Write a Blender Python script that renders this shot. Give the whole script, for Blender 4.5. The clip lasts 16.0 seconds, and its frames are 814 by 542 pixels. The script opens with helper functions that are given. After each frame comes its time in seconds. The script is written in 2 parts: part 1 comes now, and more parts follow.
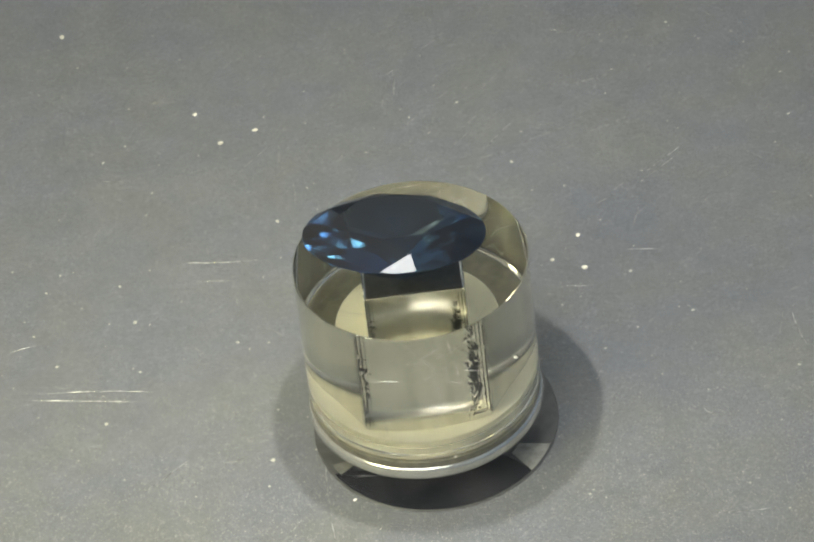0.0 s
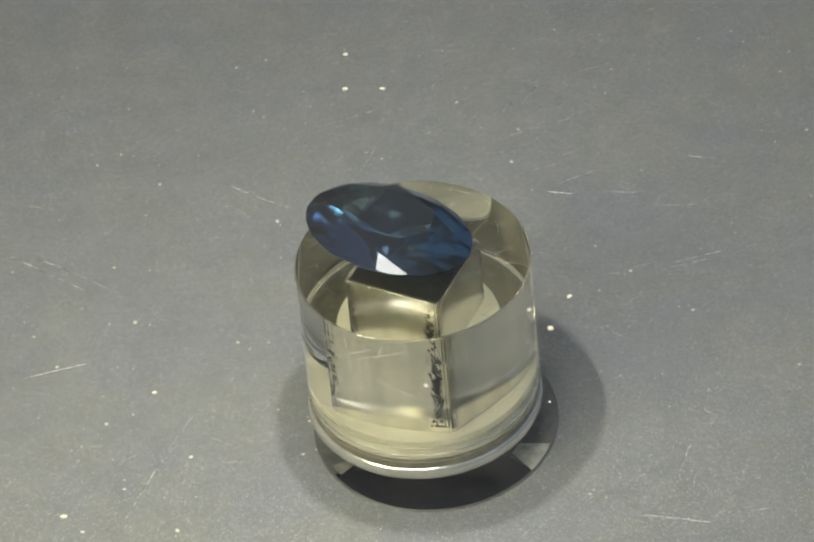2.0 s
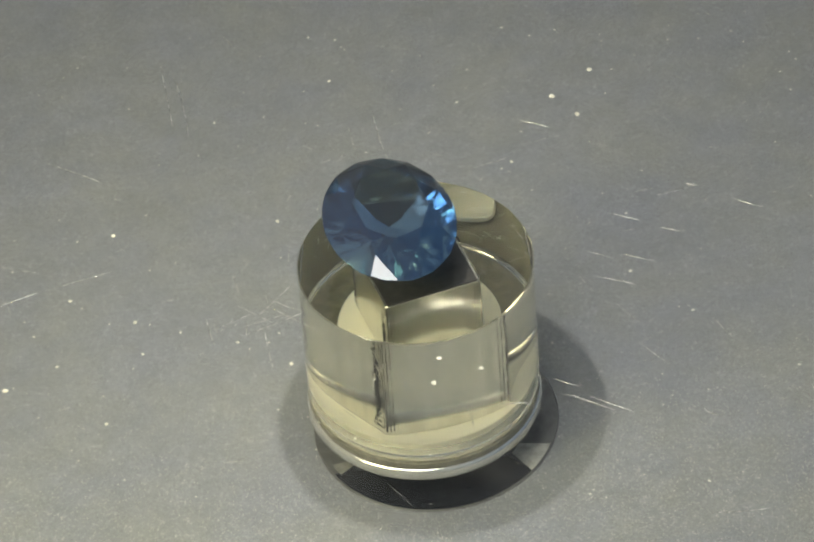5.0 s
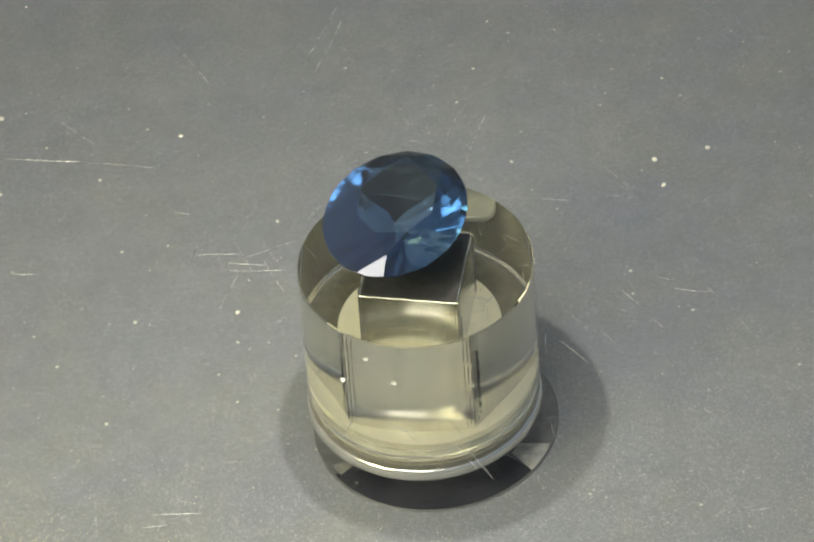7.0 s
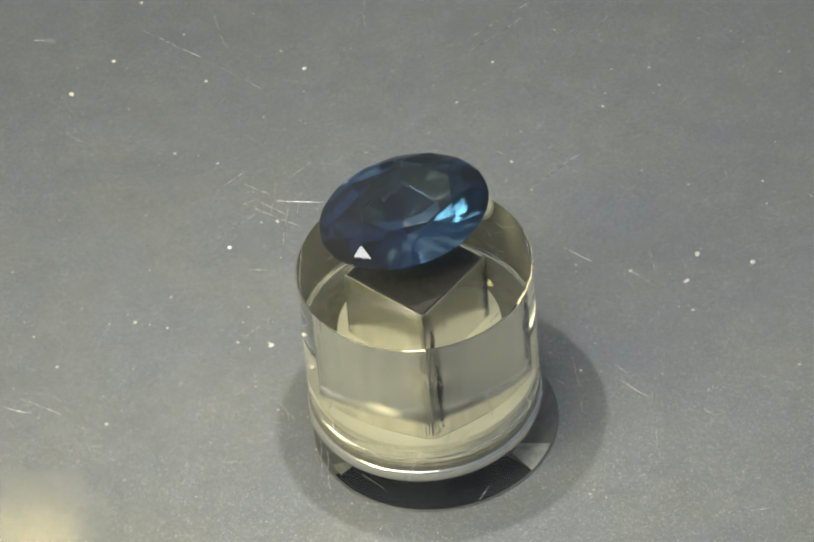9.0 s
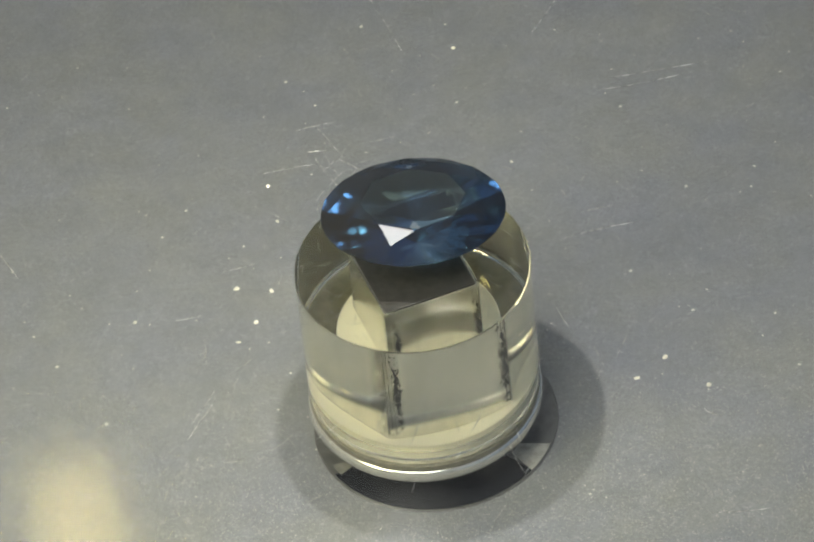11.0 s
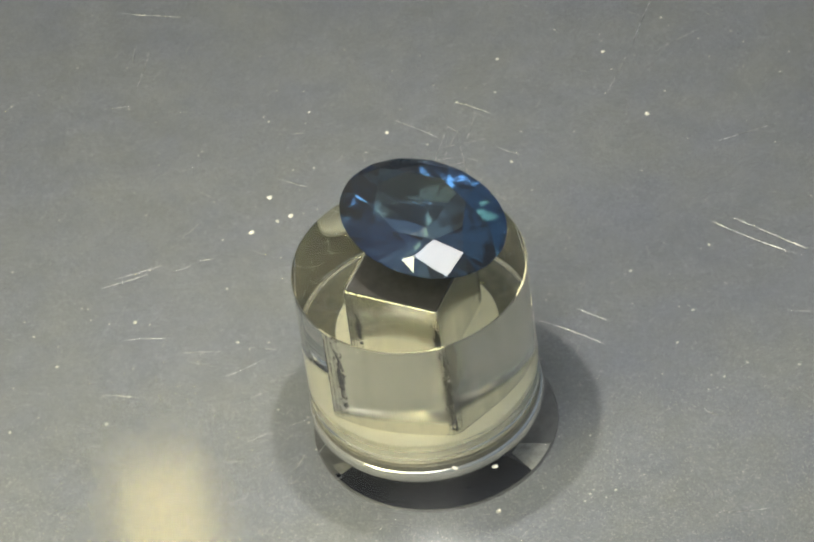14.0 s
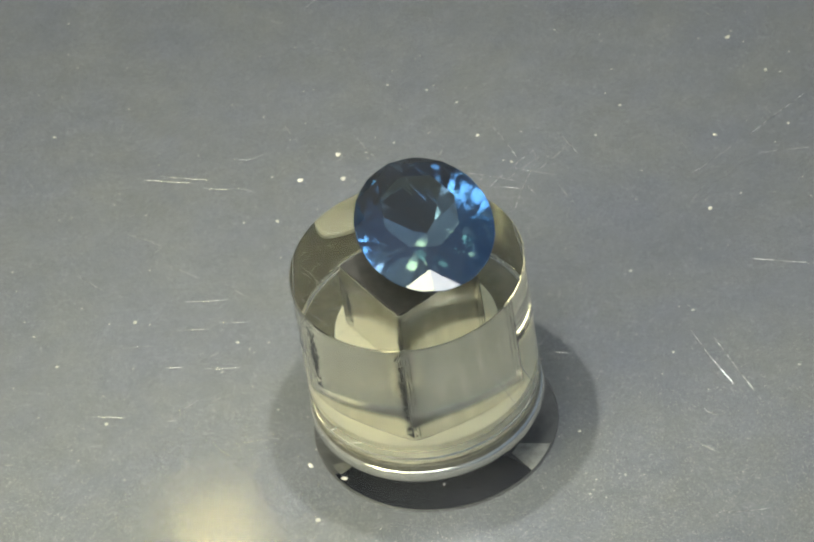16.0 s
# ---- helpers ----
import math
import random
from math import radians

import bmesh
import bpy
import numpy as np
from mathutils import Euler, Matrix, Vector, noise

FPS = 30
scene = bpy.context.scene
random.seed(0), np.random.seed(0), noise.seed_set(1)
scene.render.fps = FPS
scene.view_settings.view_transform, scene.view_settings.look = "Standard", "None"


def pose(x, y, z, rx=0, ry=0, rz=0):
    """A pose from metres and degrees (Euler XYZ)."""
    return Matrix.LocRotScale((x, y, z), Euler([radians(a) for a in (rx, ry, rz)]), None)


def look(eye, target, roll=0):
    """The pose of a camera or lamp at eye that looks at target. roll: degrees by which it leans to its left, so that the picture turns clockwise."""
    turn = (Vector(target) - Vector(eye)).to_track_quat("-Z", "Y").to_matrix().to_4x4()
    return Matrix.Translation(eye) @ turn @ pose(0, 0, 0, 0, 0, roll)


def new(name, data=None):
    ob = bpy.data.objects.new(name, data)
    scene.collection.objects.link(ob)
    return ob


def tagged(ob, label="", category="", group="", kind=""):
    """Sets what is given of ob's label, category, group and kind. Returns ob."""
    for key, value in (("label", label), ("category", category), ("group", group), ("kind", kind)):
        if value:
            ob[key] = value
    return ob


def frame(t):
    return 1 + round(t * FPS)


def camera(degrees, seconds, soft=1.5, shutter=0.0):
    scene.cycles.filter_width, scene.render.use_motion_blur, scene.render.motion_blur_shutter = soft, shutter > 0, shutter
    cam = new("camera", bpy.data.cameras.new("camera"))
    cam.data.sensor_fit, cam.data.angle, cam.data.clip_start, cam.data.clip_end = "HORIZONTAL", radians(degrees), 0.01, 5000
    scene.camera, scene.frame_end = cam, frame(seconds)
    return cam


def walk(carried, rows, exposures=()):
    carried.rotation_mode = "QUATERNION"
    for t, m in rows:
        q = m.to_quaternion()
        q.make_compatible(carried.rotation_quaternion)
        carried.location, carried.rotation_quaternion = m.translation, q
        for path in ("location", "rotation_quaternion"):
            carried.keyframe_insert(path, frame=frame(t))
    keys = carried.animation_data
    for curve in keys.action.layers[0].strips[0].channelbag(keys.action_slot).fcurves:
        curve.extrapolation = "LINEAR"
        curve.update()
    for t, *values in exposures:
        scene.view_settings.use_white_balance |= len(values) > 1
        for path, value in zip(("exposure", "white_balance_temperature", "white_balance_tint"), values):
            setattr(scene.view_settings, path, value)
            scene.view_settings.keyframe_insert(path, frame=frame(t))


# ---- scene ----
MM = 0.001
SPIN = 14.8          # degrees a second, clockwise from above
FLOOR_Z = -9.75 * MM  # plate top is z = 0

cam = camera(8.0, 16.0, soft=2.2)
EYE = (0.0, -0.17545, 0.17072)
AIM = (-0.00019, -0.00023, -0.00023)
BALANCE = [(0.0, 0, 6370, 10), (1.5, 0, 6450, 10), (3.5, 0, 6570, 9), (5.0, 0, 6540, 9), (7.0, 0, 6470, 10), (9.0, 0, 6400, 10), (12.5, 0, 6400, 10), (15.0, 0, 6380, 10), (15.5, 0, 6310, 9), (16.0, 0, 6220, 8)]
walk(cam, [(0.0, look(EYE, AIM, -6.8)), (16.0, look(EYE, AIM, -6.8))], BALANCE)


# ---- light ----
def make_world():
    world = bpy.data.worlds.new("room")
    scene.world = world
    world.use_nodes = True
    nt = world.node_tree
    nt.nodes.clear()
    out = nt.nodes.new("ShaderNodeOutputWorld")
    bg = nt.nodes.new("ShaderNodeBackground")
    co = nt.nodes.new("ShaderNodeTexCoord")
    sep = nt.nodes.new("ShaderNodeSeparateXYZ")
    mr = nt.nodes.new("ShaderNodeMapRange")
    mr.inputs["From Min"].default_value, mr.inputs["From Max"].default_value = -0.8, 0.8
    ramp = nt.nodes.new("ShaderNodeValToRGB")
    ramp.color_ramp.elements[0].color = (1.46, 1.40, 1.19, 1)
    ramp.color_ramp.elements[1].color = (0.52, 0.67, 0.89, 1)
    up = nt.nodes.new("ShaderNodeMapRange")
    up.inputs["From Min"].default_value, up.inputs["From Max"].default_value = 0.0, 1.0
    up.inputs["To Min"].default_value, up.inputs["To Max"].default_value = 0.22, 0.46
    nt.links.new(co.outputs["Generated"], sep.inputs[0])
    nt.links.new(sep.outputs["X"], mr.inputs["Value"])
    nt.links.new(sep.outputs["Z"], up.inputs["Value"])
    nt.links.new(mr.outputs[0], ramp.inputs[0])
    nt.links.new(ramp.outputs[0], bg.inputs["Color"])
    nt.links.new(up.outputs[0], bg.inputs["Strength"])
    nt.links.new(bg.outputs[0], out.inputs[0])


def area_lamp(name, at, aim, radiance, w, h=None, colour=(1, 1, 1)):
    data = bpy.data.lights.new(name, "AREA")
    data.color = colour
    if h is None:
        data.shape, data.size = "DISK", w
        area = math.pi * w * w / 4
    else:
        data.shape, data.size, data.size_y = "RECTANGLE", w, h
        area = w * h
    data.energy = radiance * math.pi * area
    ob = new(name, data)
    ob.matrix_world = look(at, aim)
    return ob


make_world()
# close overhead LED, a warm strip behind, a far warm ceiling lamp, left fill, front LED
area_lamp("overhead_led", (-0.9 * MM, -0.7 * MM, 21.9 * MM), (0, 0, FLOOR_Z), 2050, 1.0 * MM, colour=(1, 0.97, 0.91))
area_lamp("warm_led", (-16.15 * MM, 32.2 * MM, 58.0 * MM), (-12 * MM, -9 * MM, 0), 12.5, 4.5 * MM, 7.5 * MM, colour=(1, 0.81, 0.30))
area_lamp("ceiling_lamp", (-72 * MM, 229 * MM, 323 * MM), (0, 0, 0), 9.0, 17 * MM, 11 * MM, colour=(1, 0.86, 0.42))
# unseen lamp added to warm and brighten the base's left side
area_lamp("left_fill", (-30 * MM, -23 * MM, 30 * MM), (-5 * MM, 0, FLOOR_Z), 17, 20 * MM, colour=(0.98, 0.94, 0.60))
area_lamp("front_led", (-8.5 * MM, -25 * MM, 54 * MM), (0, 0, 0), 10.2, 24 * MM, 24 * MM, colour=(1, 0.98, 0.92))


# ---- materials ----
def shader(name):
    m = bpy.data.materials.new(name)
    m.use_nodes = True
    nt = m.node_tree
    return m, nt, nt.nodes["Principled BSDF"]


def tex_noise(nt, scale, detail=3.0, rough=0.55):
    co = nt.nodes.get("co") or nt.nodes.new("ShaderNodeTexCoord")
    co.name = "co"
    n = nt.nodes.new("ShaderNodeTexNoise")
    n.inputs["Scale"].default_value = scale
    n.inputs["Detail"].default_value = detail
    n.inputs["Roughness"].default_value = rough
    nt.links.new(co.outputs["Object"], n.inputs["Vector"])
    return n


def ramp_of(nt, src, stops):
    r = nt.nodes.new("ShaderNodeValToRGB")
    els = r.color_ramp.elements
    els[0].position, els[0].color = stops[0][0], (*stops[0][1], 1)
    els[1].position, els[1].color = stops[-1][0], (*stops[-1][1], 1)
    for pos, col in stops[1:-1]:
        els.new(pos).color = (*col, 1)
    nt.links.new(src, r.inputs[0])
    return r


def bump_of(nt, src, bsdf, strength, dist):
    b = nt.nodes.new("ShaderNodeBump")
    b.inputs["Strength"].default_value, b.inputs["Distance"].default_value = strength, dist
    nt.links.new(src, b.inputs["Height"])
    nt.links.new(b.outputs[0], bsdf.inputs["Normal"])


def mat_floor():
    m, nt, b = shader("grey_satin_metal")
    big = tex_noise(nt, 620, 5, 0.65)
    fine = tex_noise(nt, 6600, 3, 0.72)
    c1 = ramp_of(nt, big.outputs[0], [(0.3, (0.188, 0.193, 0.196)), (0.7, (0.217, 0.222, 0.225))])
    c2 = ramp_of(nt, fine.outputs[0], [(0.3, (0.86, 0.86, 0.87)), (0.6, (1.04, 1.04, 1.04)), (0.77, (1.55, 1.55, 1.5))])
    tint = ramp_of(nt, tex_noise(nt, 210, 4, 0.6).outputs[0], [(0.35, (0.972, 0.98, 1.035)), (0.65, (1.04, 1.03, 0.975))])
    m0 = nt.nodes.new("ShaderNodeMixRGB")
    m0.blend_type = "MULTIPLY"
    m0.inputs[0].default_value = 1
    nt.links.new(c1.outputs[0], m0.inputs[1])
    nt.links.new(tint.outputs[0], m0.inputs[2])
    mx = nt.nodes.new("ShaderNodeMixRGB")
    mx.blend_type = "MULTIPLY"
    mx.inputs[0].default_value = 1
    nt.links.new(m0.outputs[0], mx.inputs[1])
    nt.links.new(c2.outputs[0], mx.inputs[2])
    nt.links.new(mx.outputs[0], b.inputs["Base Color"])
    b.inputs["Roughness"].default_value = 0.62
    b.inputs["Specular IOR Level"].default_value = 0.3
    bump_of(nt, fine.outputs[0], b, 0.3, 0.00004)
    return m


def mat_plain(name, colour, rough, metal=0.0, grain=2500, vary=0.25):
    m, nt, b = shader(name)
    n = tex_noise(nt, grain, 3)
    lo = tuple(c * (1 - vary) for c in colour)
    hi = tuple(min(1, c * (1 + vary)) for c in colour)
    c = ramp_of(nt, n.outputs[0], [(0.3, lo), (0.7, hi)])
    nt.links.new(c.outputs[0], b.inputs["Base Color"])
    b.inputs["Roughness"].default_value, b.inputs["Metallic"].default_value = rough, metal
    return m


def mat_acrylic():
    m, nt, b = shader("clear_acrylic")
    b.inputs["Base Color"].default_value = (0.975, 0.96, 0.83, 1)
    b.inputs["Transmission Weight"].default_value = 1
    b.inputs["IOR"].default_value = 1.49
    b.inputs["Roughness"].default_value = 0.012
    bump_of(nt, tex_noise(nt, 300, 1).outputs[0], b, 0.03, 0.0001)
    return m


def mat_foot():
    m, nt, b = shader("polished_steel")
    n = tex_noise(nt, 900, 3)
    c = ramp_of(nt, n.outputs[0], [(0.3, (0.62, 0.61, 0.54)), (0.7, (0.80, 0.79, 0.71))])
    nt.links.new(c.outputs[0], b.inputs["Base Color"])
    b.inputs["Roughness"].default_value = 0.17
    b.inputs["Metallic"].default_value = 0.85
    return m


def mat_plate():
    """Clear thin sheet: mostly straight through, a soft gloss, a faint film of wear."""
    m = bpy.data.materials.new("clear_plate")
    m.use_nodes = True
    nt = m.node_tree
    nt.nodes.clear()
    out = nt.nodes.new("ShaderNodeOutputMaterial")
    tr = nt.nodes.new("ShaderNodeBsdfTransparent")
    gl = nt.nodes.new("ShaderNodeBsdfGlossy")
    gl.inputs["Roughness"].default_value = 0.10
    df = nt.nodes.new("ShaderNodeBsdfDiffuse")
    df.inputs["Color"].default_value = (0.8, 0.8, 0.76, 1)
    wear = tex_noise(nt, 260, 5, 0.65)
    wr = ramp_of(nt, wear.outputs[0], [(0.45, (0.0,) * 3), (0.8, (0.015,) * 3)])
    m1 = nt.nodes.new("ShaderNodeMixShader")
    m2 = nt.nodes.new("ShaderNodeMixShader")
    nt.links.new(wr.outputs[0], m1.inputs[0])
    nt.links.new(tr.outputs[0], m1.inputs[1])
    nt.links.new(df.outputs[0], m1.inputs[2])
    m2.inputs[0].default_value = 0.021
    nt.links.new(m1.outputs[0], m2.inputs[1])
    nt.links.new(gl.outputs[0], m2.inputs[2])
    nt.links.new(m2.outputs[0], out.inputs[0])
    return m


def mat_steel():
    """Brushed steel, streaked along the shaft."""
    m, nt, b = shader("brushed_steel")
    n = tex_noise(nt, 900, 4)
    mp = nt.nodes.new("ShaderNodeMapping")
    mp.inputs["Scale"].default_value = (2.5, 2.5, 0.12)
    nt.links.new(nt.nodes["co"].outputs["Object"], mp.inputs["Vector"])
    nt.links.new(mp.outputs[0], n.inputs["Vector"])
    c = ramp_of(nt, n.outputs[0], [(0.3, (0.74, 0.73, 0.66)), (0.7, (0.92, 0.91, 0.84))])
    nt.links.new(c.outputs[0], b.inputs["Base Color"])
    b.inputs["Metallic"].default_value = 0.85
    b.inputs["Roughness"].default_value = 0.17
    return m


def mat_scratch():
    """Burr of the clear sheet: see-through, glinting across its length."""
    m = bpy.data.materials.new("scratched_acrylic")
    m.use_nodes = True
    nt = m.node_tree
    nt.nodes.clear()
    out = nt.nodes.new("ShaderNodeOutputMaterial")
    tr = nt.nodes.new("ShaderNodeBsdfTransparent")
    gl = nt.nodes.new("ShaderNodeBsdfGlossy")
    gl.inputs["Color"].default_value = (0.95, 0.94, 0.88, 1)
    gl.inputs["Roughness"].default_value = 0.29
    mx = nt.nodes.new("ShaderNodeMixShader")
    n = tex_noise(nt, 1500, 2)
    r = ramp_of(nt, n.outputs[0], [(0.38, (0.07,) * 3), (0.66, (0.8,) * 3)])
    nt.links.new(r.outputs[0], mx.inputs[0])
    nt.links.new(tr.outputs[0], mx.inputs[1])
    nt.links.new(gl.outputs[0], mx.inputs[2])
    nt.links.new(mx.outputs[0], out.inputs[0])
    return m


def mat_sapphire(name, dark, light, rough):
    """Blue corundum, unevenly coloured."""
    m, nt, b = shader(name)
    n = tex_noise(nt, 260, 2)
    c = ramp_of(nt, n.outputs[0], [(0.35, dark), (0.7, light)])
    nt.links.new(c.outputs[0], b.inputs["Base Color"])
    b.inputs["Transmission Weight"].default_value = 1
    b.inputs["IOR"].default_value = 1.768
    b.inputs["Roughness"].default_value = rough
    return m


FLOOR = mat_floor()
ACRYLIC = mat_acrylic()
PLATE = mat_plate()
# tints vary by facet group: light's path through the stone, put into colour
TABLE = mat_sapphire("lit_table_sapphire", (0.38, 0.48, 0.52), (0.58, 0.64, 0.65), 0.01)
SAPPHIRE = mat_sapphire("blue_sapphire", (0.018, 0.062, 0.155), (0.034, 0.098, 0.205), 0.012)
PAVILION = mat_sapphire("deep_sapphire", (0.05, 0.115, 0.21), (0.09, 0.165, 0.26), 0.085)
BLACK = mat_plain("black_metal_and_shadow", (0.012, 0.013, 0.017), 0.18)
CAP = mat_plain("dark_steel", (0.042, 0.040, 0.035), 0.3)
STEEL = mat_steel()
FOOT = mat_foot()
GASKET = mat_plain("olive_rubber", (0.17, 0.16, 0.11), 0.4)
PAD = mat_plain("whitened_cream", (0.90, 0.87, 0.70), 0.5, 0.0, 1500, 0.06)
# bright and faint wedge of light under the hub, as base colours
CAUSTIC = mat_plain("caustic_grey", (0.40, 0.39, 0.33), 0.6)
FAINT_CAUSTIC = mat_plain("faint_caustic_grey", (0.20, 0.195, 0.17), 0.6)
LIT_CREAM = mat_plain("lit_cream", (0.80, 0.77, 0.66), 0.5, vary=0.05)
# grey of the hub's cast shadow, put into the colour
SHADOW_GREY = mat_plain("shadow_grey", (0.095, 0.094, 0.088), 0.4)
DUST_MAT = mat_plain("pale_dust", (0.58, 0.56, 0.47), 0.8)
SPARKLE_MAT = mat_plain("pale_sparkle", (0.42, 0.41, 0.36), 0.5)
SCRATCH_MAT = mat_scratch()
GRIME = mat_plain("dark_grime", (0.02, 0.02, 0.018), 0.6)


def part(name, bm, material, parent=None, label=""):
    me = bpy.data.meshes.new(name)
    bm.to_mesh(me)
    bm.free()
    me.materials.append(material)
    ob = new(name, me)
    ob.parent = parent
    return tagged(ob, label)


def from_mesh(name, me, parent):
    ob = new(name, me)
    ob.parent = parent
    return ob


# ---- structure ----
def make_floor():
    bm = bmesh.new()
    bmesh.ops.create_cube(bm, size=1)
    bmesh.ops.scale(bm, vec=(1.2, 1.2, 0.01), verts=bm.verts)
    bmesh.ops.translate(bm, vec=(0, 0, FLOOR_Z - 0.005), verts=bm.verts)
    return tagged(part("floor", bm, FLOOR), "grey satin metal base with fine sparkling grain", "base", kind="structure")


def lathe(bm, profile, seg):
    """Closed turned solid; profile runs from bottom to top as (radius, z)."""
    rings = []
    for r, z in profile:
        rings.append([bm.verts.new((r * math.cos(2 * math.pi * i / seg), r * math.sin(2 * math.pi * i / seg), z)) for i in range(seg)])
    for a, b in zip(rings, rings[1:]):
        for i in range(seg):
            j = (i + 1) % seg
            bm.faces.new((a[i], a[j], b[j], b[i])).smooth = True
    bm.faces.new(rings[0][::-1])
    bm.faces.new(rings[-1])
    return rings


def sharpen(ob, degrees=28):
    ob.data.set_sharp_from_angle(angle=radians(degrees))
    return ob


def make_shadow_disc():
    """Disc under the hub: its shadow painted dark, light through it painted pale."""
    disc = new("hub_shadow_disc")
    disc.location = (0.30 * MM, 0, FLOOR_Z)
    tagged(disc, "flat disc on the base painted as the hub's shadow, with a lit core", "bearing")
    bm = bmesh.new()
    lathe(bm, [(5.30 * MM, 0), (5.30 * MM, 0.03 * MM), (5.26 * MM, 0.06 * MM)], 96)
    sharpen(part("shadow_rim", bm, SHADOW_GREY, disc, "grey outer disc painted as the hub's shadow"))
    # pale core painted for the light that reaches the base through the hub
    bm = bmesh.new()
    lathe(bm, [(2.98 * MM, 0.06 * MM), (2.98 * MM, 0.16 * MM), (2.92 * MM, 0.2 * MM)], 72)
    sharpen(part("lit_core", bm, LIT_CREAM, disc, "pale inner disc painted as light through the hub"))
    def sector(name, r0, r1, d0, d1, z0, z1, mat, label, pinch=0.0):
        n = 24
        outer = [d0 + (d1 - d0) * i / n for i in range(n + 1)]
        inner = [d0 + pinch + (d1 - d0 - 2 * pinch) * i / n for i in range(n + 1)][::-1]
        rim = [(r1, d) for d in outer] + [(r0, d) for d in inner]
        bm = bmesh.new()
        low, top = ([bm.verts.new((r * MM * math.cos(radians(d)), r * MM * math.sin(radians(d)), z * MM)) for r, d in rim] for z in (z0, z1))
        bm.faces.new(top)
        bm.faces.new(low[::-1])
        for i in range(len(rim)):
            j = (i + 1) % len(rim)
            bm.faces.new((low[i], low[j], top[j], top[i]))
        part(name, bm, mat, disc, label)

    # gem's shadow at the front, drawn as a black segment
    sector("gem_shadow", 3.05, 5.2, -152, -42, 0.05, 0.07, BLACK, "glossy black segment painted where the gem's shadow falls")
    # wedges of light refracted by the hub, painted in paler greys
    sector("caustic_wedge", 3.9, 5.2, -43, -24, 0.05, 0.08, CAUSTIC, "pale wedge painted for light through the hub", 5)
    sector("caustic_wedge", 4.1, 5.0, -158, -150, 0.05, 0.08, FAINT_CAUSTIC, "narrow wedge painted for fainter light through the hub", 2)
    return disc


# ---- things ----
HUB_R = 4.99 * MM
HOLE = 2.10 * MM
SHAFT = 2.125 * MM
TILT = Matrix.Rotation(-0.0346, 4, "X")


def make_hub():
    """Turned clear acrylic hub with a square hole right through it."""
    bm = bmesh.new()
    seg = 96
    prof = [(4.86, -7.02), (4.94, -6.98), (4.97, -6.9), (4.97, -6.72), (4.93, -6.66), (4.93, -6.6), (4.99, -6.54), (4.99, -3.0), (4.99, -0.06), (4.94, 0.0)]
    rings = []
    for r, z in prof:
        rings.append([bm.verts.new((r * MM * math.cos(2 * math.pi * (i + 0.5) / seg), r * MM * math.sin(2 * math.pi * (i + 0.5) / seg), z * MM)) for i in range(seg)])
    for a, b in zip(rings, rings[1:]):
        for i in range(seg):
            j = (i + 1) % seg
            bm.faces.new((a[i], a[j], b[j], b[i])).smooth = True
    sq = []
    for r, z in ((1.0, -7.02), (1.0, -6.54), (1.0, -0.05), (1.025, 0.0)):
        row = []
        for i in range(seg):
            a = 2 * math.pi * (i + 0.5) / seg
            c, s = math.cos(a), math.sin(a)
            k = HOLE * r / max(abs(c), abs(s))
            row.append(bm.verts.new((k * c, k * s, z * MM)))
        sq.append(row)
    for a, b in zip(sq, sq[1:]):
        for i in range(seg):
            j = (i + 1) % seg
            bm.faces.new((a[j], a[i], b[i], b[j]))
    for i in range(seg):
        j = (i + 1) % seg
        bm.faces.new((rings[-1][i], rings[-1][j], sq[-1][j], sq[-1][i]))
        bm.faces.new((rings[0][j], rings[0][i], sq[0][i], sq[0][j]))
    hub = new("turntable_hub")
    tagged(hub, "clear acrylic cylinder with a square hole, carrying the gem", "display stand")
    sharpen(part("body", bm, ACRYLIC, hub))
    # square metal shaft in the hole, dark on top
    for name, width, top, bottom, mat, label in (("shaft", 4.25, -0.16, -6.64, STEEL, "brushed square steel shaft"), ("shaft_cap", 4.06, -0.04, -0.155, CAP, "worn dark square cap")):
        bm = bmesh.new()
        bmesh.ops.create_cube(bm, size=1)
        bmesh.ops.scale(bm, vec=(width * MM, width * MM, (top - bottom) * MM), verts=bm.verts)
        bmesh.ops.translate(bm, vec=(0, 0, (top + bottom) / 2 * MM), verts=bm.verts)
        bmesh.ops.bevel(bm, geom=bm.edges[:], offset=0.03 * MM, segments=2, affect="EDGES", profile=0.5)
        part(name, bm, mat, hub, label)
    # pale pad let into the underside, dark gasket below it, clear foot ring, spindle
    # pad colour whitened to brighten the hub from below
    bm = bmesh.new()
    lathe(bm, [(3.45 * MM, -7.1 * MM), (3.5 * MM, -7.06 * MM), (3.5 * MM, -6.72 * MM), (3.45 * MM, -6.68 * MM)], 64)
    sharpen(part("pad", bm, PAD, hub, "pale cream pad whitened to brighten the hub"))
    bm = bmesh.new()
    lathe(bm, [(4.90 * MM, -7.46 * MM), (4.97 * MM, -7.42 * MM), (4.97 * MM, -7.14 * MM), (4.90 * MM, -7.11 * MM)], 96)
    sharpen(part("gasket", bm, GASKET, hub, "olive grey rubber gasket"))
    bm = bmesh.new()
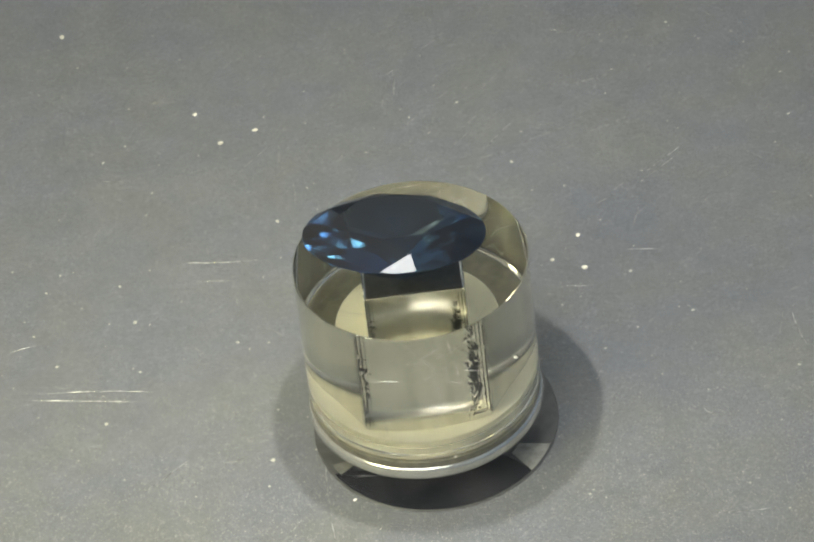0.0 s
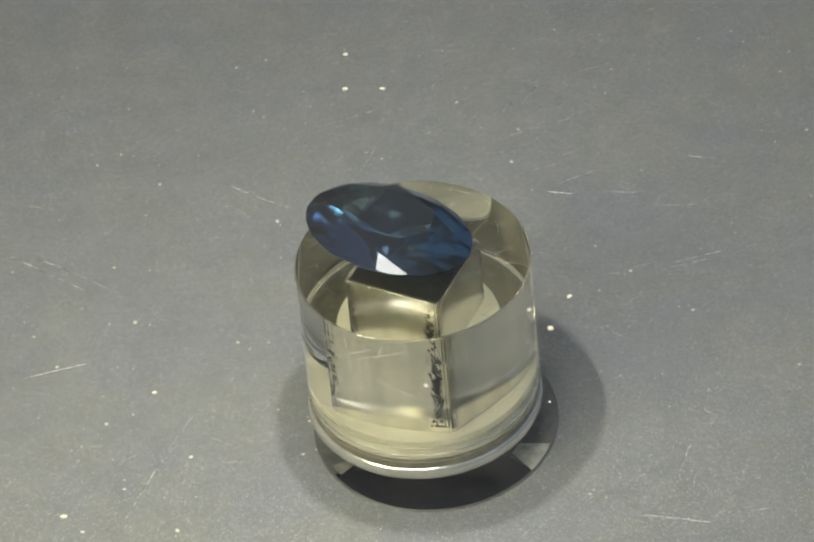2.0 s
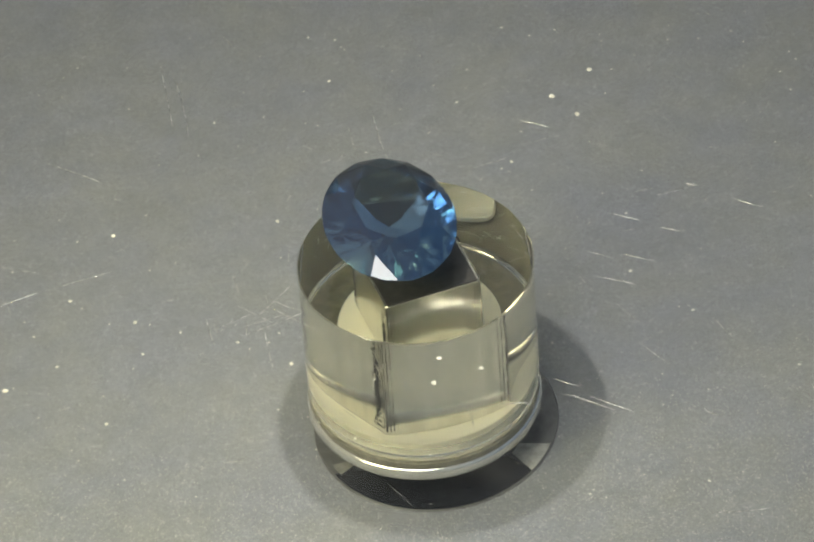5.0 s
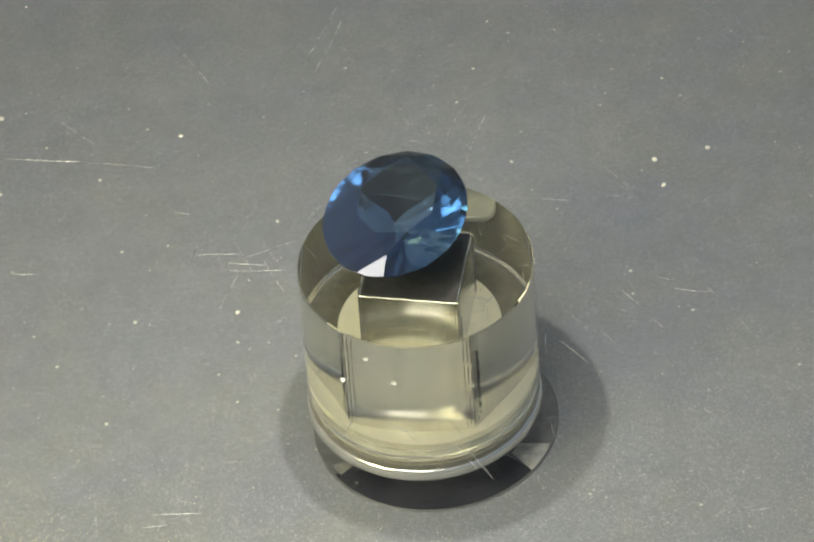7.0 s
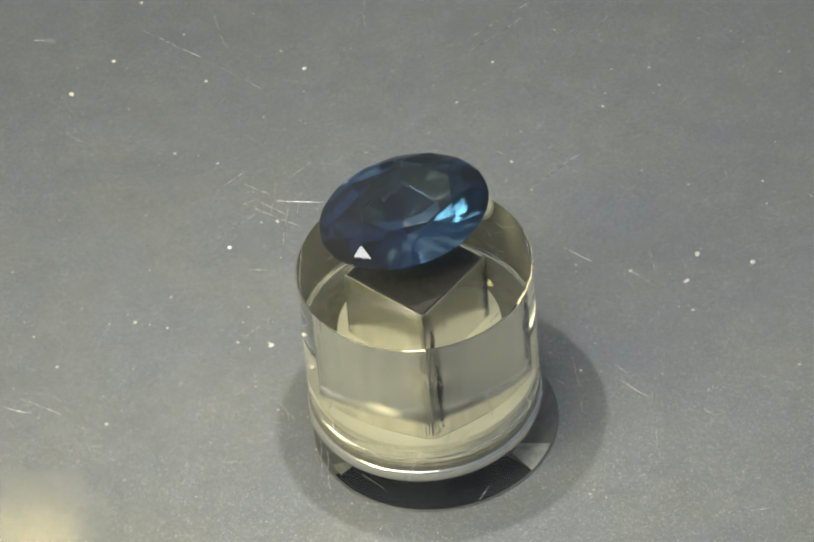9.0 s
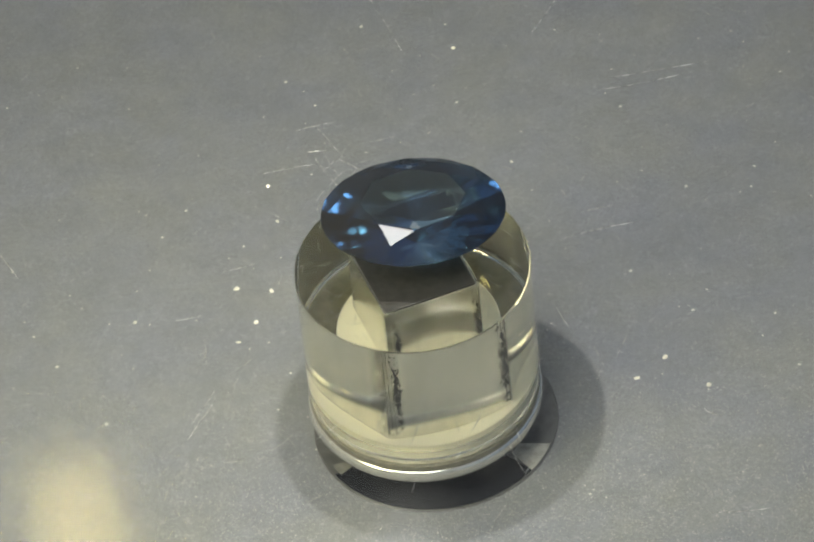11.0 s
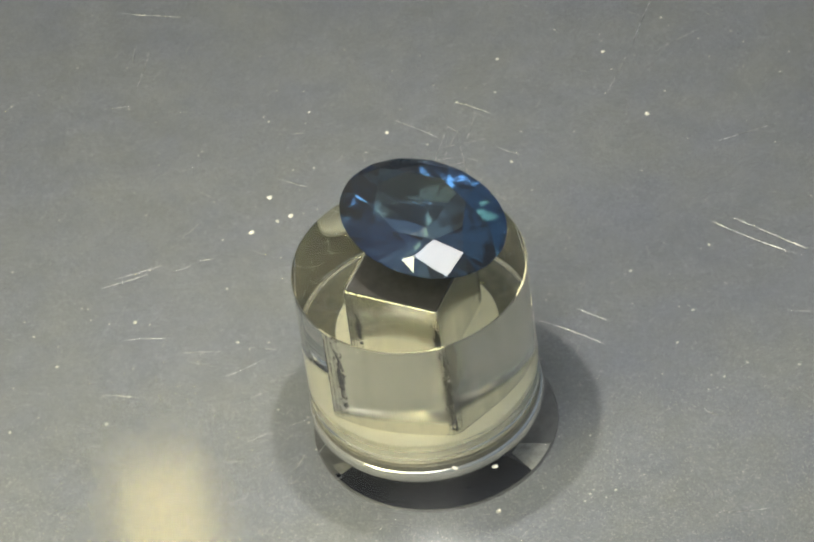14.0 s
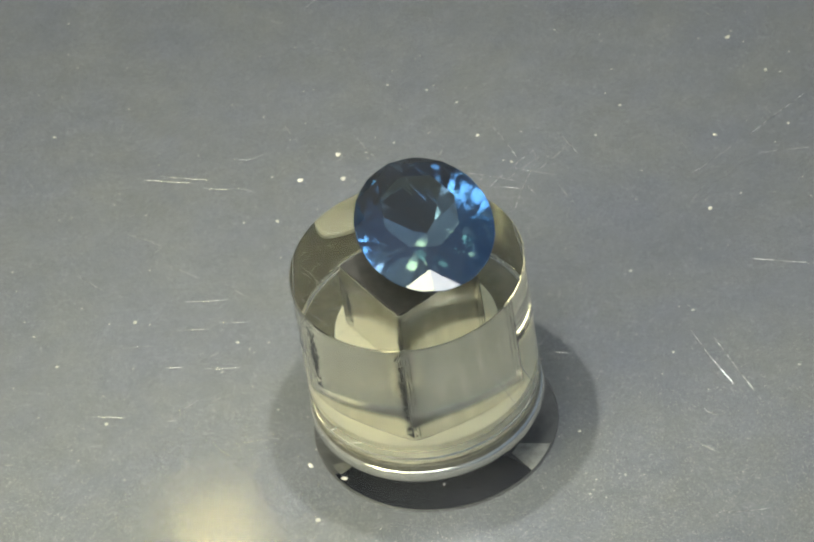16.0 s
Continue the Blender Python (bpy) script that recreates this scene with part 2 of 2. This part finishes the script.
    lathe(bm, [(4.50 * MM, -8.2 * MM), (4.80 * MM, -8.18 * MM), (4.98 * MM, -8.1 * MM), (5.07 * MM, -7.95 * MM), (5.08 * MM, -7.75 * MM), (5.04 * MM, -7.58 * MM), (4.94 * MM, -7.48 * MM), (4.7 * MM, -7.47 * MM)], 96)
    sharpen(part("foot_ring", bm, FOOT, hub, "glossy pale rounded ring"), 50)
    bm = bmesh.new()
    lathe(bm, [(2.4 * MM, -9.42 * MM), (2.4 * MM, -8.21 * MM)], 48)
    sharpen(part("spindle", bm, BLACK, hub, "dark round spindle"))
    # hair scratches on the top face
    rng = random.Random(21)
    for _ in range(110):
        r, t = math.sqrt(rng.uniform(2.6 ** 2, 4.7 ** 2)), rng.gauss(radians(100), 1.6)
        if max(abs(r * math.cos(t)), abs(r * math.sin(t))) < 2.3:
            continue
        ob = from_mesh("scratch", scratch_mesh("scratch", rng, rng.uniform(0.3, 1.3) * MM, rng.uniform(0.012, 0.024) * MM, rng.uniform(-0.5, 0.5)), hub)
        ob.matrix_basis = pose(r * math.cos(t) * MM, r * math.sin(t) * MM, 0.001 * MM, rz=rng.uniform(0, 180))
    # dark lines drawn for each shaft corner's edges; grime speckled on two faces
    rng = random.Random(5)
    d = 0.012 * MM
    for cx, cy, n, off, spread in ((1, -1, 380, 0.48, 0.11), (1, 1, 170, 0.46, 0.07), (-1, 1, 260, 0.12, 0.10), (-1, -1, 70, 0.12, 0.10)):
        bm = bmesh.new()
        for along, w in ((0.03, 0.022), (0.16, 0.018), (0.30, 0.012)):
            for side in (0, 1):
                z = -0.3
                while z > -6.4:
                    z1 = max(-6.45, z - rng.uniform(0.3, 1.2))
                    e = rng.uniform(0.5, 1.0) * w
                    p = []
                    for u, v in ((-1, z), (1, z), (1, z1), (-1, z1)):
                        q = SHAFT - (along + u * e) * MM
                        p.append((cx * (SHAFT + d), cy * q, v * MM) if side else (cx * q, cy * (SHAFT + d), v * MM))
                    bm.faces.new([bm.verts.new(q) for q in p])
                    z = z1 - rng.choice((0.0, 0.05, 0.25))
        for _ in range(n):
            along = (off + rng.gauss(0, spread)) * MM
            if along < 0.01 * MM:
                continue
            z = max(-6.3, min(-0.5, rng.gauss(-3.9, 1.1))) * MM
            r = rng.uniform(0.014, 0.042) * MM
            p = [(cx * (SHAFT - along) + u * r, cy * (SHAFT + d), z + v * r * rng.uniform(1, 2.5)) for u, v in ((-1, -1), (1, -1), (0.7, 1), (-0.8, 0.9))]
            bm.faces.new([bm.verts.new(q) for q in p])
        part("grime", bm, GRIME, hub, "dark edge lines and flecks of grime along a corner of the shaft")
    return hub


def make_plate():
    bm = bmesh.new()
    seg, r0, r1, th = 128, HUB_R + 0.04 * MM, 45 * MM, 0.1 * MM
    rings = []
    for r, z in ((r0, -th), (r0, -0.0), (r1, -0.0), (r1, -th)):
        rings.append([bm.verts.new((r * math.cos(2 * math.pi * i / seg), r * math.sin(2 * math.pi * i / seg), z)) for i in range(seg)])
    for a, b in zip(rings, rings[1:] + rings[:1]):
        for i in range(seg):
            j = (i + 1) % seg
            bm.faces.new((a[j], a[i], b[i], b[j]))
    bmesh.ops.recalc_face_normals(bm, faces=bm.faces)
    plate = part("turntable_plate", bm, PLATE)
    tagged(plate, "scratched clear acrylic turntable plate with dust on it", "turntable")
    return plate


DUST = [(-8.57, 11.33, 0.09), (7.15, 0.21, 0.09), (12.34, 13.56, 0.05), (-14.20, 17.82, 0.10), (-12.71, 8.84, 0.05), (-15.42, 0.78, 0.05), (-12.30, 0.63, 0.05), (-21.94, 0.76, 0.05), (-6.74, -12.76, 0.04), (-3.92, 18.85, 0.04), (-3.34, -14.18, 0.07), (3.84, -6.92, 0.07), (-14.79, 1.80, 0.04), (-6.49, -11.26, 0.07), (0.90, -12.42, 0.05), (-11.71, 9.76, 0.04), (-11.66, -4.90, 0.05), (5.91, -1.17, 0.08), (0.79, -18.36, 0.09), (-5.48, -19.69, 0.08), (0.66, 9.30, 0.04), (7.21, -1.90, 0.09), (-7.55, 9.18, 0.09), (9.00, -6.01, 0.04)]
DUST += [(6.06, -4.06, 0.04), (7.55, -7.05, 0.04), (-6.60, -19.16, 0.10), (6.86, 3.48, 0.04), (-1.90, -18.23, 0.07), (-6.01, 9.75, 0.10), (8.16, 0.97, 0.04), (16.84, 6.33, 0.05), (-5.02, -16.85, 0.05), (0.27, -10.55, 0.05)]
SCRATCHES = [(-8.03, 1.35, 3.43, 172.09), (-13.33, -5.77, 4.57, 170.54), (0.19, 11.75, 1.59, 88.08), (-0.48, -6.53, 0.97, 173.82), (-1.57, -7.44, 1.29, 171.52), (1.41, -5.88, 2.31, 32.89), (3.97, 6.09, 1.34, 10.16), (-16.51, -2.55, 1.12, 13.13), (-7.44, -1.18, 0.66, 99.32), (-5.92, -3.49, 0.78, 137.34), (8.75, 10.33, 1.56, 11.71), (0.51, -5.90, 1.39, 40.08), (0.95, -7.08, 1.91, 91.61), (-10.99, -11.51, 2.89, 40.16), (-6.17, -15.83, 2.37, 53.87), (-8.43, -1.61, 0.90, 39.66), (0.10, 12.57, 0.72, 49.23), (-2.49, -4.77, 1.04, 156.52), (-6.31, 7.72, 1.69, 47.27), (2.11, 14.31, 1.56, 43.82)]
SCRATCHES += [(-4.26, -16.71, 3.60, 93.91), (-4.40, -13.32, 3.17, 90.66), (2.73, -16.24, 1.21, 95.10), (0.49, -8.37, 1.75, 99.59), (-4.58, 5.18, 1.55, 91.82), (-5.11, 7.89, 1.34, 88.34), (-0.39, 10.64, 1.00, 84.16), (1.31, -6.67, 2.84, 97.80), (-1.76, -10.23, 0.90, 90.45), (15.54, -7.46, 2.31, 100.28), (0.38, -7.34, 2.02, 33.00), (1.08, -7.91, 1.05, 161.85), (0.02, -6.35, 2.45, 123.44), (16.27, -7.91, 1.38, 109.96), (4.10, -5.07, 0.99, 122.18), (17.23, -10.30, 1.38, 11.22), (15.71, -10.63, 1.73, 13.29), (2.88, -7.56, 2.62, 169.92), (0.76, -9.42, 1.70, 173.19), (-14.21, -6.21, 4.30, 168.38)]
SCRATCHES += [(9.72, -1.20, 1.35, 170.45), (9.66, 0.91, 1.37, 72.83), (6.66, -2.98, 1.56, 175.48), (-8.39, 0.22, 1.54, 171.11), (10.75, 3.67, 2.37, 40.93), (9.97, 1.30, 1.26, 45.00), (8.48, 2.27, 1.00, 29.04), (15.73, -4.80, 1.15, 26.71), (9.09, 7.12, 1.79, 21.14), (6.54, 7.08, 1.79, 19.31), (1.71, 9.12, 0.85, 81.38), (11.09, 4.31, 2.31, 40.46), (9.29, 3.12, 1.14, 42.00), (4.32, 7.31, 1.88, 49.94), (3.47, 8.77, 1.43, 50.20), (2.57, 7.25, 1.44, 45.41), (0.84, 9.16, 1.53, 47.70), (2.41, 10.72, 1.09, 51.68), (2.87, 18.89, 0.77, 45.72)]
FLOOR_DUST = [(-5.71, 13.68, 0.10), (12.05, 4.98, 0.08), (-12.42, 8.31, 0.09), (-7.96, 6.32, 0.07), (9.62, 7.86, 0.08), (5.06, 15.76, 0.08), (-15.98, 6.11, 0.08), (-13.97, 2.25, 0.09), (6.44, -5.28, 0.07), (16.22, 0.90, 0.07), (2.96, 20.10, 0.08), (-16.94, 8.15, 0.07), (-13.33, -1.22, 0.05), (8.82, -4.53, 0.04)]


def speck_mesh(name, rng, r):
    bm = bmesh.new()
    bmesh.ops.create_icosphere(bm, subdivisions=1, radius=1)
    for v in bm.verts:
        v.co *= rng.uniform(0.6, 1.25)
        v.co.x *= r * 1.25
        v.co.y *= r
        v.co.z = max(0.0, v.co.z * 0.35 * r + 0.12 * r)
    me = bpy.data.meshes.new(name)
    bm.to_mesh(me)
    bm.free()
    me.materials.append(DUST_MAT)
    return me


def scratch_mesh(name, rng, length, width, bend):
    """A half-round burr along a bent line."""
    bm = bmesh.new()
    n, rows = 7, []
    for i in range(n + 1):
        u = i / n
        x = (u - 0.5) * length
        y = bend * length * (u - 0.5) ** 2 + rng.uniform(-0.12, 0.12) * width
        w = width * max(0.12, math.sin(math.pi * min(1, max(0, 0.05 + 0.9 * u)))) * rng.uniform(0.4, 1.0)
        rows.append([bm.verts.new((x, y - w / 2 * math.cos(math.pi * k / 6), 0.42 * w * math.sin(math.pi * k / 6))) for k in range(7)])
    for a, b in zip(rows, rows[1:]):
        for k in range(6):
            bm.faces.new((a[k], b[k], b[k + 1], a[k + 1])).smooth = True
    me = bpy.data.meshes.new(name)
    bm.to_mesh(me)
    bm.free()
    me.materials.append(SCRATCH_MAT)
    return me


def mark_plate(plate):
    rng = random.Random(11)
    for x, y, r in DUST:
        ob = from_mesh("dust_speck", speck_mesh("dust_speck", rng, 1.3 * r * MM), plate)
        ob.matrix_basis = pose(x * MM, y * MM, 0.002 * MM, rz=rng.uniform(0, 360))
    for x, y, length, angle in SCRATCHES:
        me = scratch_mesh("scratch", rng, length * MM, rng.uniform(0.045, 0.09) * MM, rng.uniform(-0.15, 0.15))
        ob = from_mesh("scratch", me, plate)
        ob.matrix_basis = pose(x * MM, y * MM, 0.003 * MM, rz=angle)
    # fainter, smaller ones all over
    small = [speck_mesh("dust_speck", rng, rng.uniform(0.02, 0.045) * MM) for _ in range(6)]
    thin = [scratch_mesh("scratch", rng, rng.uniform(0.5, 1.6) * MM, 0.03 * MM, rng.uniform(-0.2, 0.2)) for _ in range(8)]
    for i in range(160):
        r, a = math.sqrt(rng.uniform(5.4 ** 2, 27 ** 2)), rng.uniform(0, 2 * math.pi)
        name, pool = ("dust_speck", small) if i % 2 else ("scratch", thin)
        ob = from_mesh(name, rng.choice(pool), plate)
        turn = math.degrees(a) + 90 + rng.gauss(0, 40)
        ob.matrix_basis = pose(r * math.cos(a) * MM, r * math.sin(a) * MM, 0.002 * MM, rz=turn)


def dust_floor(floor):
    rng = random.Random(3)
    for x, y, r in FLOOR_DUST:
        ob = from_mesh("dust_speck", speck_mesh("dust_speck", rng, r * MM), floor)
        ob.matrix_basis = pose(x * MM, y * MM, FLOOR_Z, rz=rng.uniform(0, 360))
    for x, y, length, angle, bend in ((12.3, -1.5, 1.2, -20, 0.9), (-8.5, -0.9, 0.9, 8, 0.2), (12.6, -7.3, 2.6, -4, 0.05)):
        ob = from_mesh("scratch", scratch_mesh("scratch", rng, length * MM, 0.09 * MM, bend), floor)
        ob.matrix_basis = pose(x * MM, y * MM, FLOOR_Z + 0.003 * MM, rz=angle)
    small = [speck_mesh("dust_speck", rng, rng.uniform(0.02, 0.05) * MM) for _ in range(6)]
    for _ in range(160):
        ob = from_mesh("dust_speck", rng.choice(small), floor)
        ob.matrix_basis = pose(rng.uniform(-20, 20) * MM, rng.uniform(-9, 26) * MM, FLOOR_Z, rz=rng.uniform(0, 360))


def make_sparkle():
    """Pale grains added for the base's sparkle, thickest viewer-side to fit the view."""
    rng = random.Random(8)
    verts, faces = [], []
    for _ in range(15000):
        x, y = rng.uniform(-20, 20), -10 + abs(rng.gauss(0, 6.0))
        r, h, a0 = rng.uniform(0.012, 0.034), rng.uniform(0.012, 0.03), rng.uniform(0, 6.28)
        k = len(verts)
        for i in range(4):
            a = a0 + i * math.pi / 2
            q = r * rng.uniform(0.6, 1.2)
            verts.append(((x + q * math.cos(a)) * MM, (y + q * math.sin(a)) * MM, FLOOR_Z))
        verts.append((x * MM, y * MM, FLOOR_Z + h * MM))
        faces += [(k + i, k + (i + 1) % 4, k + 4) for i in range(4)]
    me = bpy.data.meshes.new("grit")
    me.from_pydata(verts, [], faces)
    me.materials.append(SPARKLE_MAT)
    return tagged(new("grit", me), "fine pale grains added for the base's sparkle near the viewer", "grit", kind="stuff")


def make_gem():
    """Oval mixed cut, ground facet by facet out of an oval blank: brilliant crown, stepped pavilion."""
    a, b = 3.895 * MM, 2.825 * MM
    hc, hp, g = 0.86 * MM, 2.34 * MM, 0.04 * MM
    bm = bmesh.new()
    seg = 96
    low = [bm.verts.new((math.cos(2 * math.pi * i / seg), math.sin(2 * math.pi * i / seg), -hp)) for i in range(seg)]
    top = [bm.verts.new((v.co.x, v.co.y, hc)) for v in low]
    bm.faces.new(low[::-1])
    bm.faces.new(top)
    for i in range(seg):
        j = (i + 1) % seg
        bm.faces.new((low[i], low[j], top[j], top[i]))

    def polar(r, degrees, z):
        return Vector((r * math.cos(radians(degrees)), r * math.sin(radians(degrees)), z))

    def grind(p, q, r):
        n = (q - p).cross(r - p).normalized()
        if n.dot(p) < 0:
            n = -n
        geom = bm.verts[:] + bm.edges[:] + bm.faces[:]
        cut = bmesh.ops.bisect_plane(bm, geom=geom, plane_co=p, plane_no=n, clear_outer=True, dist=1e-7)
        rim = [e for e in cut["geom_cut"] if isinstance(e, bmesh.types.BMEdge)]
        if rim:
            bmesh.ops.edgeloop_fill(bm, edges=rim)

    tr, sr = 0.57, 0.80
    sz = g + (hc - g) * (1 - (sr * math.cos(math.pi / 8) - tr) / (1 - tr))
    for k in range(8):
        d = 45 * k
        # kite, star and the two girdle facets beside it
        grind(polar(tr, d, hc), polar(1, d, g), polar(1, d, g) + Vector((-math.sin(radians(d)), math.cos(radians(d)), 0)))
        grind(polar(tr, d, hc), polar(tr, d + 45, hc), polar(sr, d + 22.5, sz))
        for e in (-22.5, 22.5):
            grind(polar(1, d, g), polar(1, d + e, g), polar(sr, d + e, sz))
    steps = ((1.0, -g), (0.80, -0.22 * hp), (0.52, -0.51 * hp), (0.27, -0.75 * hp), (0.0, -0.995 * hp))
    for (r0, z0), (r1, z1) in zip(steps, steps[1:]):
        for k in range(8):
            d = 45 * k + 22.5 * (r0 == 1.0)
            side = Vector((-math.sin(radians(d)), math.cos(radians(d)), 0))
            grind(polar(r0, d, z0), polar(r1, d, z1), polar(r0, d, z0) + side)
    for v in bm.verts:
        v.co.x *= a
        v.co.y *= b
    bmesh.ops.recalc_face_normals(bm, faces=bm.faces)
    gem = new("sapphire")
    tagged(gem, "deep blue faceted oval sapphire resting on the hub's square hole", "gemstone")
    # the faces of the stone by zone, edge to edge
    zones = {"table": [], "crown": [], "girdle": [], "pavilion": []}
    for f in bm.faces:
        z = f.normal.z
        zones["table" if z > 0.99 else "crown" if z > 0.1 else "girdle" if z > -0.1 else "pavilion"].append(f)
    looks = {"table": (TABLE, "table facet tinted paler for light through the stone"), "crown": (SAPPHIRE, "crown facets tinted darker for light's longer path"), "girdle": (SAPPHIRE, "thin polished girdle"), "pavilion": (PAVILION, "stepped pavilion facets")}
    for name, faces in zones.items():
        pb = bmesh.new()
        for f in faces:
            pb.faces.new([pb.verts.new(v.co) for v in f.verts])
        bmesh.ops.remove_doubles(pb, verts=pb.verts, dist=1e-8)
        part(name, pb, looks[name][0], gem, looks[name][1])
    bm.free()
    return gem


floor = make_floor()
disc = make_shadow_disc()
hub = make_hub()
plate = make_plate()
mark_plate(plate)
dust_floor(floor)
make_sparkle()
gem = make_gem()

# poses in the turning frame
HUB_POSE = pose(0, 0.21 * MM, 0) @ TILT
PLATE_POSE = pose(0, 0.21 * MM, -0.01 * MM) @ Vector((0, 0, 1)).rotation_difference(Vector((-0.0116, 0.054, 1))).to_matrix().to_4x4()
GEM_NORMAL = Vector((0.0, 0.159, 1)).normalized()
GEM_POSE = Matrix.Translation((-0.55 * MM, -0.53 * MM, 2.315 * MM)) @ Vector((0, 0, 1)).rotation_difference(GEM_NORMAL).to_matrix().to_4x4() @ pose(0, 0, 0, rz=-15.5)


def motions():
    for thing, local in ((hub, HUB_POSE), (plate, PLATE_POSE), (gem, GEM_POSE)):
        walk(thing, [(i * 0.5, pose(0, 0, 0, rz=-SPIN * i * 0.5) @ local) for i in range(33)])


motions()
